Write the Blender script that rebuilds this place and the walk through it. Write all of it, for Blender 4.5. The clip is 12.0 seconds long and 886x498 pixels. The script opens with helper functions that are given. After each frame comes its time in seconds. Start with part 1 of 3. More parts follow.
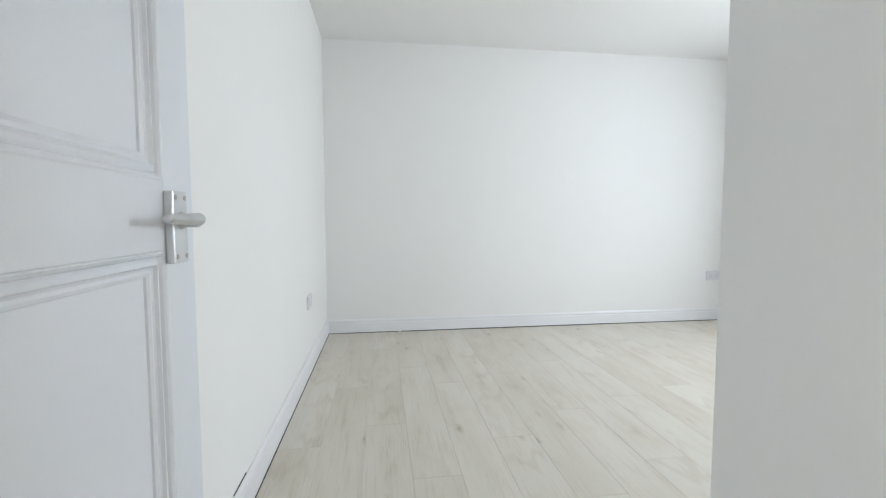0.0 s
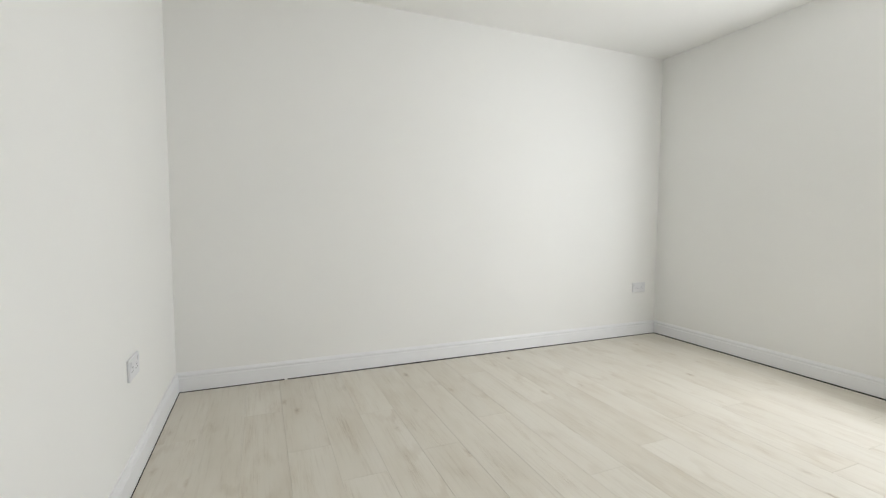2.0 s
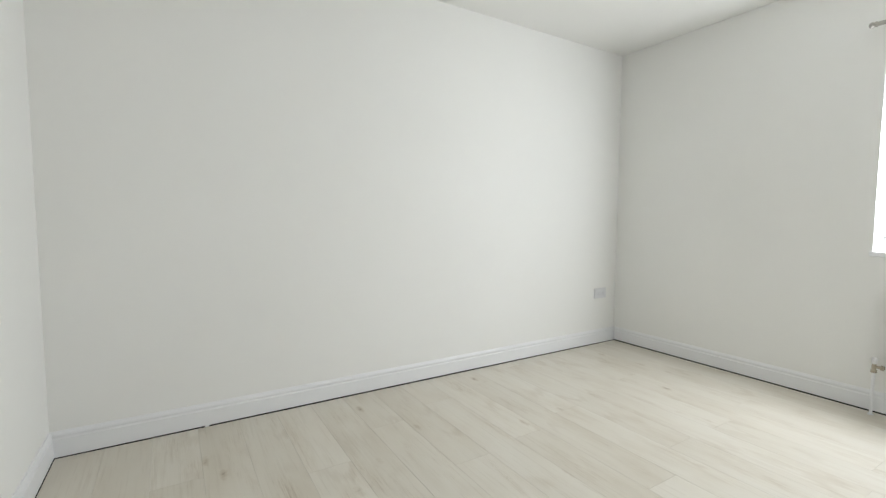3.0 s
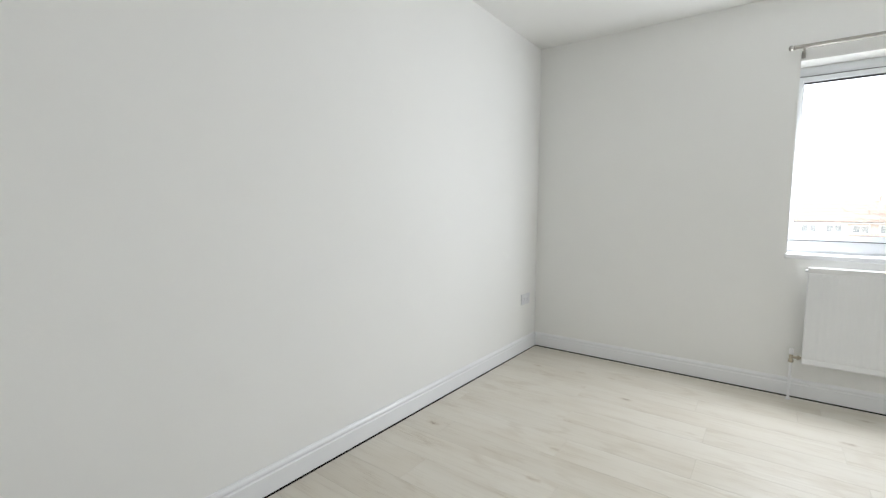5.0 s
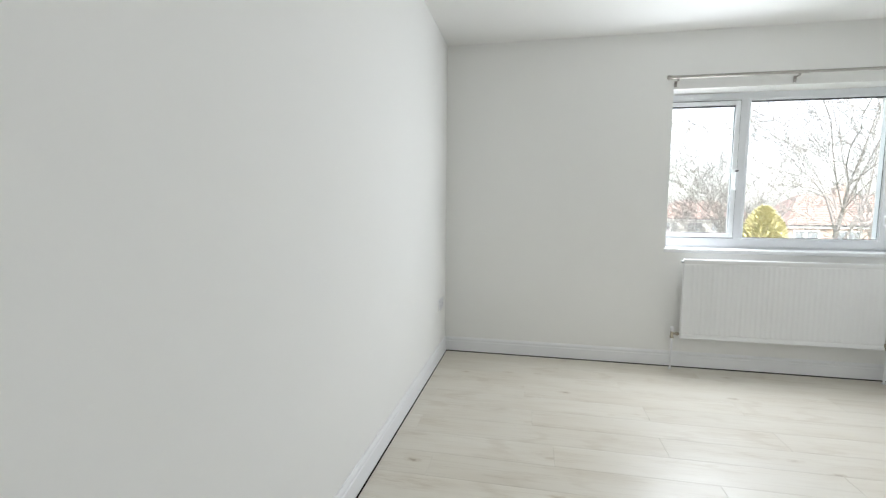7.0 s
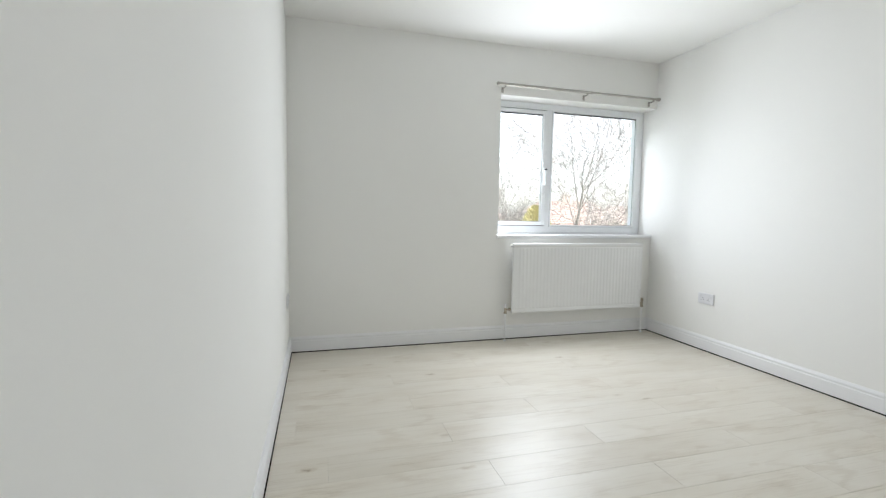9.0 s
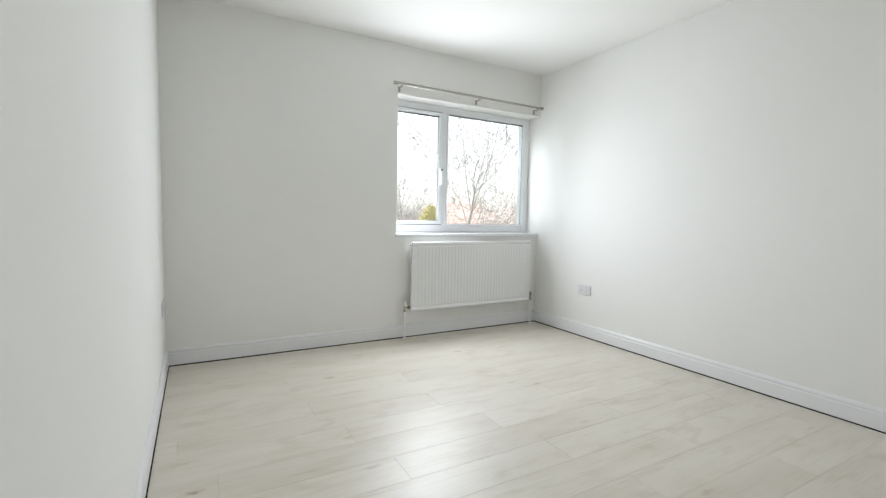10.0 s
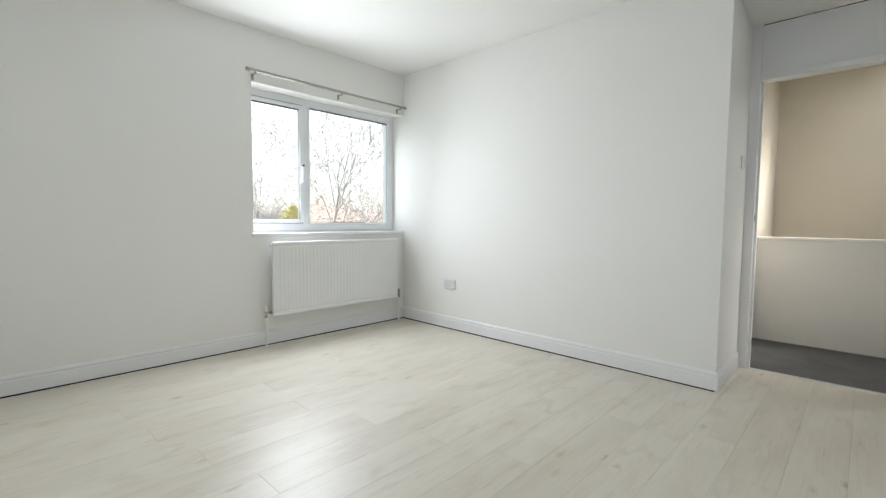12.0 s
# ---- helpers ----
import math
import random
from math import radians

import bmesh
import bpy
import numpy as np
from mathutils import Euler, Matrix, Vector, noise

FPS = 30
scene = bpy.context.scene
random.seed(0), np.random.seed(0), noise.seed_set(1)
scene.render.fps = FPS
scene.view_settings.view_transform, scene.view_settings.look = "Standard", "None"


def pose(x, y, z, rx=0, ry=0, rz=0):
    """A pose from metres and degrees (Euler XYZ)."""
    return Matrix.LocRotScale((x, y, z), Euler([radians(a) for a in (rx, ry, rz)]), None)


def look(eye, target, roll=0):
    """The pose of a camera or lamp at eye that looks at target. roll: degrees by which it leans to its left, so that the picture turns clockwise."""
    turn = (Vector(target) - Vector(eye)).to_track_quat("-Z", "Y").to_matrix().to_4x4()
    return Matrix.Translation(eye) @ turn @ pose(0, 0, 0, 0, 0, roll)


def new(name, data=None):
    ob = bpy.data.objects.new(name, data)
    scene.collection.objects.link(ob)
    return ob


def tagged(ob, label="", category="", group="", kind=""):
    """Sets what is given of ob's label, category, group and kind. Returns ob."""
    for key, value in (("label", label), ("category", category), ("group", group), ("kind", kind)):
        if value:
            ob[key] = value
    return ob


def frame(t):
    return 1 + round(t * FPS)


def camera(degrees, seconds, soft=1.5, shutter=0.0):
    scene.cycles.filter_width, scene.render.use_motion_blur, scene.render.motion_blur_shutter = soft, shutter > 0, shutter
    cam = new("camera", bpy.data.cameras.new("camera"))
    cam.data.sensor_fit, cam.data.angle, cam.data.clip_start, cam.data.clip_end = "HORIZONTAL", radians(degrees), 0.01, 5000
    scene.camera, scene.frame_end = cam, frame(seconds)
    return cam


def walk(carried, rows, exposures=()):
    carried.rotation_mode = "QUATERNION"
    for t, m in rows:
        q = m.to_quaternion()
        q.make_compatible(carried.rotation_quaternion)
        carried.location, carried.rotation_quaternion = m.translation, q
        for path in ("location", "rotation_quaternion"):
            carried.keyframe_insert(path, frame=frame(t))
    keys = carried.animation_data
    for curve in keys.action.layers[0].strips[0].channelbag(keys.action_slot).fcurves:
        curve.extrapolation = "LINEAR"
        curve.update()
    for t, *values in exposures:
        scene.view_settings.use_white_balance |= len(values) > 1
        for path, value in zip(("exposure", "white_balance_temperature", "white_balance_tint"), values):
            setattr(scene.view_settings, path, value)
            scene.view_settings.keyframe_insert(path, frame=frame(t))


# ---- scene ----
cam = camera(90.0, 12.0, 1.35)
PATH = [
    (0, (0.457, -3.898, 0.995), (0.734, -1.922, 0.861), -0.1),
    (0.5, (0.438, -3.711, 0.985), (0.787, -1.746, 0.855), -0.1),
    (1, (0.455, -3.485, 1.025), (0.906, -1.542, 0.880), 0.3),
    (1.5, (0.458, -3.281, 1.030), (1.058, -1.378, 0.900), 0.0),
    (2, (0.478, -3.036, 1.060), (1.238, -1.192, 0.925), 0.2),
    (2.5, (0.485, -2.818, 1.070), (1.378, -1.034, 0.942), 0.2),
    (3, (0.490, -2.560, 1.094), (1.530, -0.858, 0.954), 0.25),
    (5, (0.34, -1.592, 1.177), (1.944, -0.412, 1.0), 0.4),
    (5.5, (0.3, -1.339, 1.166), (2.031, -0.352, 0.993), 0.7),
    (6, (0.256, -1.132, 1.192), (2.078, -0.325, 1.019), 0.5),
    (6.5, (0.241, -0.908, 1.192), (2.136, -0.294, 1.022), 0.7),
    (7, (0.252, -0.681, 1.197), (2.206, -0.294, 1.018), 0.5),
    (9, (0.344, -0.209, 1.083), (2.264, -0.748, 0.927), 0.9),
    (9.5, (0.368, -0.194, 1.053), (2.22, -0.937, 0.911), 1.0),
    (10, (0.355, -0.181, 1.059), (2.097, -1.154, 0.918), 1.1),
    (10.5, (0.363, -0.183, 1.035), (2.017, -1.3, 0.905), 0.8),
    (11, (0.373, -0.184, 1.021), (1.936, -1.426, 0.9), 0.7),
    (11.5, (0.374, -0.185, 1.034), (1.848, -1.531, 0.903), 0.6),
    (12, (0.372, -0.188, 1.026), (1.751, -1.631, 0.899), 0.5),
]
walk(cam, [(t, look(eye, target, roll)) for t, eye, target, roll in PATH],
     exposures=[(0, 2.68, 6150, 8), (1, 2.65, 6400, 9), (2.5, 2.55, 6750, 8), (3, 2.53, 6600, 7), (5.5, 2.47, 6450, 9),
                (7, 2.46, 6400, 8), (9.5, 2.40, 6450, 8), (12, 2.36, 6500, 7)])

# ---------------------------------------------------------------- light
world = bpy.data.worlds.new("overcast_sky")
scene.world = world
world.use_nodes = True
wn = world.node_tree
wn.nodes.clear()
sky = wn.nodes.new("ShaderNodeTexSky")
sky.sky_type = "NISHITA"
sky.sun_disc = False
sky.sun_elevation = radians(39)
sky.sun_rotation = radians(253)
sky.air_density = 1.0
sky.dust_density = 2.5
sky.ozone_density = 1.0
bg = wn.nodes.new("ShaderNodeBackground")
bg.inputs["Strength"].default_value = 0.13
wout = wn.nodes.new("ShaderNodeOutputWorld")
pale = wn.nodes.new("ShaderNodeHueSaturation")     # thin cloud whitens the blue
pale.inputs["Saturation"].default_value = 0.4
wn.links.new(sky.outputs["Color"], pale.inputs["Color"])
wn.links.new(pale.outputs["Color"], bg.inputs["Color"])
wn.links.new(bg.outputs["Background"], wout.inputs["Surface"])

sun_data = bpy.data.lights.new("sun", "SUN")
sun_data.energy = 1.0
sun_data.angle = radians(25)
sun_data.color = (1.0, 0.985, 0.965)
sun = new("sun", sun_data)
sun.matrix_world = look((0, 0, 0), (1.0, 0.30, -0.85))


def sky_light(name, eye, toward, w, h, power, color):
    """An area lamp in an opening, for the daylight that enters through it."""
    d = bpy.data.lights.new(name, "AREA")
    d.shape, d.size, d.size_y, d.energy, d.color = "RECTANGLE", w, h, power, color
    ob = new(name, d)
    ob.matrix_world = look(eye, toward)


for y, wide, turn, power in ((-1.93, 0.38, 0.30, 3.05), (-2.28, 0.30, 0.50, 2.1)):       # daylight that falls far into the room
    sky_light("window_daylight", (3.945, y, 1.44), (2.945, y + turn, 1.28), wide, 0.46, power, (0.92, 0.965, 1.05))
sky_light("window_daylight", (4.032, -2.475, 1.42), (3.0, -2.475, 1.42), 1.50, 0.78, 1.1, (0.92, 0.965, 1.05))   # and over its reveals

# ---------------------------------------------------------------- plan (metres)
XC = 3.885      # window wall
YB = 0.015      # far wall
XA = -0.015     # door-side wall
YD = -3.26      # wall with the end by the door
XR = 0.994      # corner where the entrance recess begins
XJ = 1.003      # return wall at the door frame: it splays a little
YF = -3.905     # door wall
ZC = 2.505       # ceiling
WY0, WY1, WZ0, WZ1 = YD, -1.69, 0.915, 2.095   # window opening


# ---------------------------------------------------------------- materials
def nodes_of(name, rough=0.5, metal=0.0, color=(0.8, 0.8, 0.8)):
    m = bpy.data.materials.new(name)
    m.use_nodes = True
    nt = m.node_tree
    b = nt.nodes["Principled BSDF"]
    b.inputs["Roughness"].default_value = rough
    b.inputs["Metallic"].default_value = metal
    b.inputs["Base Color"].default_value = (*color, 1)
    return m, nt, b


def noise_at(nt, scale, detail=3, rough=0.5, vec=None, stretch=None):
    n = nt.nodes.new("ShaderNodeTexNoise")
    n.inputs["Scale"].default_value = scale
    n.inputs["Detail"].default_value = detail
    n.inputs["Roughness"].default_value = rough
    if vec is None:
        tc = nt.nodes.new("ShaderNodeTexCoord")
        vec = tc.outputs["Object"]
    if stretch:
        mp = nt.nodes.new("ShaderNodeMapping")
        mp.inputs["Scale"].default_value = stretch
        nt.links.new(vec, mp.inputs["Vector"])
        vec = mp.outputs["Vector"]
    nt.links.new(vec, n.inputs["Vector"])
    return n.outputs["Fac"]


def ramp(nt, fac, stops):
    r = nt.nodes.new("ShaderNodeValToRGB")
    r.color_ramp.elements[0].position, r.color_ramp.elements[0].color = stops[0][0], (*stops[0][1], 1)
    r.color_ramp.elements[1].position, r.color_ramp.elements[1].color = stops[-1][0], (*stops[-1][1], 1)
    for p, c in stops[1:-1]:
        e = r.color_ramp.elements.new(p)
        e.color = (*c, 1)
    nt.links.new(fac, r.inputs["Fac"])
    return r.outputs["Color"]


def mixed(nt, a, b, fac, mode="MIX"):
    m = nt.nodes.new("ShaderNodeMix")
    m.data_type = "RGBA"
    m.blend_type = mode
    for sock, v in ((m.inputs[0], fac), (m.inputs[6], a), (m.inputs[7], b)):
        if isinstance(v, (int, float)):
            sock.default_value = v
        elif isinstance(v, tuple):
            sock.default_value = (*v, 1)
        else:
            nt.links.new(v, sock)
    return m.outputs[2]


def bump(nt, b, height, strength, distance=0.002):
    n = nt.nodes.new("ShaderNodeBump")
    n.inputs["Strength"].default_value = strength
    n.inputs["Distance"].default_value = distance
    nt.links.new(height, n.inputs["Height"])
    nt.links.new(n.outputs["Normal"], b.inputs["Normal"])


def varied(name, lo, hi, scale, rough, fine=60.0, relief=0.15, dist=0.001, metal=0.0, rough_var=0.0):
    """A paint-like surface: broad tone drift, fine relief."""
    m, nt, b = nodes_of(name, rough, metal)
    col = ramp(nt, noise_at(nt, scale, 4), [(0.3, lo), (0.7, hi)])
    nt.links.new(col, b.inputs["Base Color"])
    f = noise_at(nt, fine, 3)
    bump(nt, b, f, relief, dist)
    if rough_var:
        mr = nt.nodes.new("ShaderNodeMapRange")
        mr.inputs["To Min"].default_value = rough - rough_var
        mr.inputs["To Max"].default_value = rough + rough_var
        nt.links.new(noise_at(nt, scale * 3, 3), mr.inputs["Value"])
        nt.links.new(mr.outputs["Result"], b.inputs["Roughness"])
    return m


M_WALL = varied("wall_paint", (0.909, 0.902, 0.869), (0.923, 0.916, 0.885), 1.3, 0.92, 90, 0.25, 0.0008, rough_var=0.05)
M_CEIL = varied("ceiling_paint", (0.909, 0.902, 0.869), (0.923, 0.916, 0.885), 0.9, 0.8, 70, 0.25, 0.0008)
M_GLOSS = varied("white_gloss_paint", (0.88, 0.88, 0.885), (0.90, 0.90, 0.905), 4, 0.32, 25, 0.15, 0.0008, rough_var=0.06)
# the door is white; the bluish light on it is tinted into its colour
M_DOOR = varied("white_door_cool_lit", (0.755, 0.78, 0.815), (0.79, 0.815, 0.85), 3, 0.35, 30, 0.2, 0.0008, rough_var=0.06)
M_UPVC = varied("white_upvc", (0.87, 0.885, 0.90), (0.89, 0.905, 0.92), 5, 0.28, 200, 0.03, 0.0003)
M_RAD = varied("white_enamel", (0.87, 0.87, 0.86), (0.89, 0.89, 0.88), 6, 0.3, 120, 0.05, 0.0003)
M_PLASTIC = varied("white_plastic", (0.78, 0.78, 0.79), (0.81, 0.81, 0.82), 20, 0.3, 300, 0.02, 0.0002)
M_SLOT = varied("dark_slot", (0.03, 0.03, 0.03), (0.05, 0.05, 0.05), 30, 0.6)
M_GAP = varied("dark_subfloor", (0.012, 0.011, 0.010), (0.025, 0.02, 0.018), 12, 0.95)
M_GAP.node_tree.nodes["Principled BSDF"].inputs["Specular IOR Level"].default_value = 0.05
M_NICKEL = varied("brushed_nickel", (0.36, 0.34, 0.31), (0.44, 0.42, 0.385), 30, 0.32, 250, 0.1, 0.0003, metal=1.0)
M_CHROME = varied("satin_chrome", (0.60, 0.61, 0.62), (0.68, 0.69, 0.70), 30, 0.36, 250, 0.06, 0.0003, metal=1.0)
M_BRASS = varied("tarnished_brass", (0.36, 0.32, 0.25), (0.48, 0.43, 0.35), 40, 0.35, 200, 0.1, 0.0004, metal=1.0)
M_SEAL = varied("grey_gasket", (0.03, 0.03, 0.033), (0.05, 0.05, 0.055), 40, 0.6)
M_BEIGE = varied("cream_wall_paint", (0.74, 0.675, 0.565), (0.78, 0.715, 0.60), 1.5, 0.7, 90, 0.25, 0.0008)


def plank_material():
    m, nt, b = nodes_of("whitewashed_oak_laminate", 0.36)
    tc = nt.nodes.new("ShaderNodeTexCoord")
    info = nt.nodes.new("ShaderNodeObjectInfo")
    mul = nt.nodes.new("ShaderNodeMath")
    mul.operation = "MULTIPLY"
    mul.inputs[1].default_value = 37.0
    nt.links.new(info.outputs["Random"], mul.inputs[0])
    comb = nt.nodes.new("ShaderNodeCombineXYZ")
    for i in range(3):
        nt.links.new(mul.outputs[0], comb.inputs[i])
    add = nt.nodes.new("ShaderNodeVectorMath")
    add.operation = "ADD"
    nt.links.new(tc.outputs["Object"], add.inputs[0])
    nt.links.new(comb.outputs[0], add.inputs[1])
    v = add.outputs[0]
    grain = noise_at(nt, 1.0, 6, 0.6, v, (95, 3.2, 1))
    broad = noise_at(nt, 1.0, 3, 0.55, v, (6, 1.5, 1))
    fine = noise_at(nt, 1.0, 5, 0.7, v, (300, 10, 1))
    base = ramp(nt, broad, [(0.28, (0.672, 0.618, 0.520)), (0.5, (0.722, 0.676, 0.584)), (0.72, (0.750, 0.710, 0.626))])
    g = ramp(nt, grain, [(0.30, (0.88, 0.86, 0.83)), (0.46, (1, 1, 1)), (0.8, (1.02, 1.02, 1.02))])
    col = mixed(nt, base, g, 0.7, "MULTIPLY")
    # flecked brown patches that run with the grain
    patch = ramp(nt, noise_at(nt, 1.0, 4, 0.6, v, (11, 1.9, 1)), [(0.52, (0, 0, 0)), (0.72, (0.6, 0.6, 0.6))])
    fleck = ramp(nt, fine, [(0.36, (0.56, 0.48, 0.385)), (0.48, (0.88, 0.845, 0.795)), (0.62, (1, 1, 1))])
    col = mixed(nt, col, mixed(nt, col, fleck, 1.0, "MULTIPLY"), patch)
    # cathedral figure: uneven arches, only here and there
    wv = nt.nodes.new("ShaderNodeTexWave")
    wv.wave_type, wv.bands_direction = "RINGS", "Z"
    wv.inputs["Scale"].default_value = 1.0
    wv.inputs["Distortion"].default_value = 5.0
    wv.inputs["Detail"].default_value = 4.0
    wv.inputs["Detail Scale"].default_value = 1.6
    mp = nt.nodes.new("ShaderNodeMapping")
    mp.inputs["Scale"].default_value = (9, 1.1, 1)
    nt.links.new(v, mp.inputs["Vector"])
    nt.links.new(mp.outputs["Vector"], wv.inputs["Vector"])
    w = ramp(nt, wv.outputs["Fac"], [(0.0, (0.86, 0.83, 0.79)), (0.22, (1, 1, 1)), (1.0, (1, 1, 1))])
    fig = ramp(nt, noise_at(nt, 1.0, 2, 0.5, v, (5, 0.9, 1)), [(0.50, (0, 0, 0)), (0.64, (0.6, 0.6, 0.6))])
    col = mixed(nt, col, mixed(nt, col, w, 1.0, "MULTIPLY"), fig)
    # small knots with frayed edges
    vo = nt.nodes.new("ShaderNodeTexVoronoi")
    vo.inputs["Scale"].default_value = 1.0
    mp2 = nt.nodes.new("ShaderNodeMapping")
    mp2.inputs["Scale"].default_value = (7.5, 3.0, 1)
    nt.links.new(v, mp2.inputs["Vector"])
    dis = nt.nodes.new("ShaderNodeVectorMath")
    dis.operation = "MULTIPLY_ADD"
    nz = nt.nodes.new("ShaderNodeTexNoise")
    nz.inputs["Scale"].default_value = 45
    nz.inputs["Detail"].default_value = 4
    nt.links.new(v, nz.inputs["Vector"])
    nt.links.new(nz.outputs["Color"], dis.inputs[0])
    dis.inputs[1].default_value = (0.22, 0.22, 0)
    nt.links.new(mp2.outputs["Vector"], dis.inputs[2])
    nt.links.new(dis.outputs[0], vo.inputs["Vector"])
    k = ramp(nt, vo.outputs["Distance"], [(0.02, (0.50, 0.43, 0.36)), (0.06, (0.80, 0.75, 0.69)), (0.16, (1, 1, 1))])
    some = ramp(nt, noise_at(nt, 1.0, 1, 0.5, v, (2.3, 1.1, 1)), [(0.46, (0, 0, 0)), (0.56, (0.85, 0.85, 0.85))])
    col = mixed(nt, col, mixed(nt, col, k, 1.0, "MULTIPLY"), some)
    tone = ramp(nt, info.outputs["Random"], [(0.0, (0.965, 0.96, 0.95)), (0.5, (1, 1, 1)), (1.0, (1.025, 1.025, 1.025))])
    col = mixed(nt, col, tone, 1.0, "MULTIPLY")
    nt.links.new(col, b.inputs["Base Color"])
    mr = nt.nodes.new("ShaderNodeMapRange")
    mr.inputs["To Min"].default_value = 0.33
    mr.inputs["To Max"].default_value = 0.46
    nt.links.new(grain, mr.inputs["Value"])
    nt.links.new(mr.outputs["Result"], b.inputs["Roughness"])
    bump(nt, b, grain, 0.25, 0.0006)
    return m


M_PLANK = plank_material()


def carpet_material():
    m, nt, b = nodes_of("grey_carpet", 0.95)
    col = ramp(nt, noise_at(nt, 160, 4, 0.7), [(0.3, (0.080, 0.080, 0.082)), (0.7, (0.15, 0.148, 0.148))])
    col = mixed(nt, col, ramp(nt, noise_at(nt, 5, 3), [(0.3, (0.85, 0.85, 0.85)), (0.7, (1.1, 1.1, 1.1))]), 1.0, "MULTIPLY")
    nt.links.new(col, b.inputs["Base Color"])
    bump(nt, b, noise_at(nt, 220, 3), 0.8, 0.004)
    return m


M_CARPET = carpet_material()


def glass_material():
    m, nt, b = nodes_of("window_glass", 0.0, 0.0, (1, 1, 1))
    b.inputs["Transmission Weight"].default_value = 1.0
    b.inputs["IOR"].default_value = 1.45
    return m


M_GLASS = glass_material()
M_BRICK = varied("red_brick_far", (0.37, 0.27, 0.225), (0.45, 0.345, 0.30), 2.5, 0.9, 8, 0.4, 0.01)
M_RENDER = varied("pale_render", (0.55, 0.53, 0.49), (0.66, 0.64, 0.60), 1.2, 0.9, 6, 0.2, 0.005)
M_TILE = varied("red_roof_tile", (0.27, 0.19, 0.165), (0.34, 0.25, 0.22), 1.5, 0.85, 5, 0.4, 0.01)
M_FARGLASS = varied("far_window_glass", (0.14, 0.15, 0.16), (0.22, 0.235, 0.25), 1.0, 0.08, 3, 0.0)
M_FARFRAME = varied("far_white_frame", (0.72, 0.72, 0.72), (0.8, 0.8, 0.8), 3, 0.5)
M_BARK = varied("grey_brown_bark", (0.25, 0.235, 0.22), (0.34, 0.315, 0.29), 3, 0.95, 25, 0.7, 0.01)
M_TWIG = varied("winter_twigs", (0.35, 0.33, 0.315), (0.45, 0.425, 0.405), 2, 0.9)
M_GRASS = varied("grass", (0.05, 0.075, 0.025), (0.085, 0.11, 0.04), 0.15, 0.95, 4, 0.6, 0.03)
M_HEDGE = varied("hedge_leaf", (0.10, 0.10, 0.04), (0.17, 0.15, 0.07), 0.8, 0.9)


def conifer_material():
    m, nt, b = nodes_of("golden_conifer_leaf", 0.75)
    geo = nt.nodes.new("ShaderNodeNewGeometry")
    col = ramp(nt, geo.outputs["Random Per Island"], [(0.0, (0.38, 0.35, 0.17)), (0.5, (0.50, 0.455, 0.225)), (1.0, (0.61, 0.56, 0.32))])
    nt.links.new(col, b.inputs["Base Color"])
    return m


M_CONIFER = conifer_material()


# ---------------------------------------------------------------- mesh helpers
def quick_mesh(bm, name):
    me = bpy.data.meshes.new(name)
    bmesh.ops.recalc_face_normals(bm, faces=bm.faces)
    bm.to_mesh(me)
    bm.free()
    return me


def smooth_mesh(me, angle=35):
    for p in me.polygons:
        p.use_smooth = True
    me.set_sharp_from_angle(angle=radians(angle))
    return me


def part(name, bm, material, parent=None, label="", smooth=False):
    """One mesh object from a bmesh, under a thing or part."""
    me = quick_mesh(bm, name)
    if smooth:
        smooth_mesh(me)
    me.materials.append(material)
    ob = new(name, me)
    if parent is not None:
        ob.parent = parent
        above = parent.matrix_basis
        if parent.parent is not None:
            above = parent.parent.matrix_basis @ parent.matrix_parent_inverse @ parent.matrix_basis
        ob.matrix_parent_inverse = above.inverted()
    if label:
        tagged(ob, label)
    return ob


def thing(name, label, category, at=(0, 0, 0), group="", kind=""):
    ob = new(name)
    ob.empty_display_size = 0.1
    ob.location = at
    return tagged(ob, label, category, group, kind)


def box(x0, x1, y0, y1, z0, z1, bevel=0.0, seg=2, bm=None):
    own = bmesh.new()
    c = ((x0 + x1) / 2, (y0 + y1) / 2, (z0 + z1) / 2)
    bmesh.ops.create_cube(own, size=1, matrix=Matrix.Translation(c) @ Matrix.Diagonal((abs(x1 - x0), abs(y1 - y0), abs(z1 - z0), 1)))
    if bevel:
        bmesh.ops.bevel(own, geom=own.edges[:], offset=bevel, segments=seg, affect="EDGES", profile=0.5)
    if bm is None:
        return own
    me = bpy.data.meshes.new("tmp")
    own.to_mesh(me)
    own.free()
    bm.from_mesh(me)
    bpy.data.meshes.remove(me)
    return bm


def tube(p0, p1, r0, r1=None, seg=16, bm=None, caps=True):
    """A round bar from p0 to p1."""
    bm = bm or bmesh.new()
    p0, p1 = Vector(p0), Vector(p1)
    d = p1 - p0
    m = Matrix.Translation((p0 + p1) / 2) @ d.to_track_quat("Z", "Y").to_matrix().to_4x4()
    bmesh.ops.create_cone(bm, cap_ends=caps, segments=seg, radius1=r0, radius2=r0 if r1 is None else r1, depth=d.length, matrix=m)
    return bm


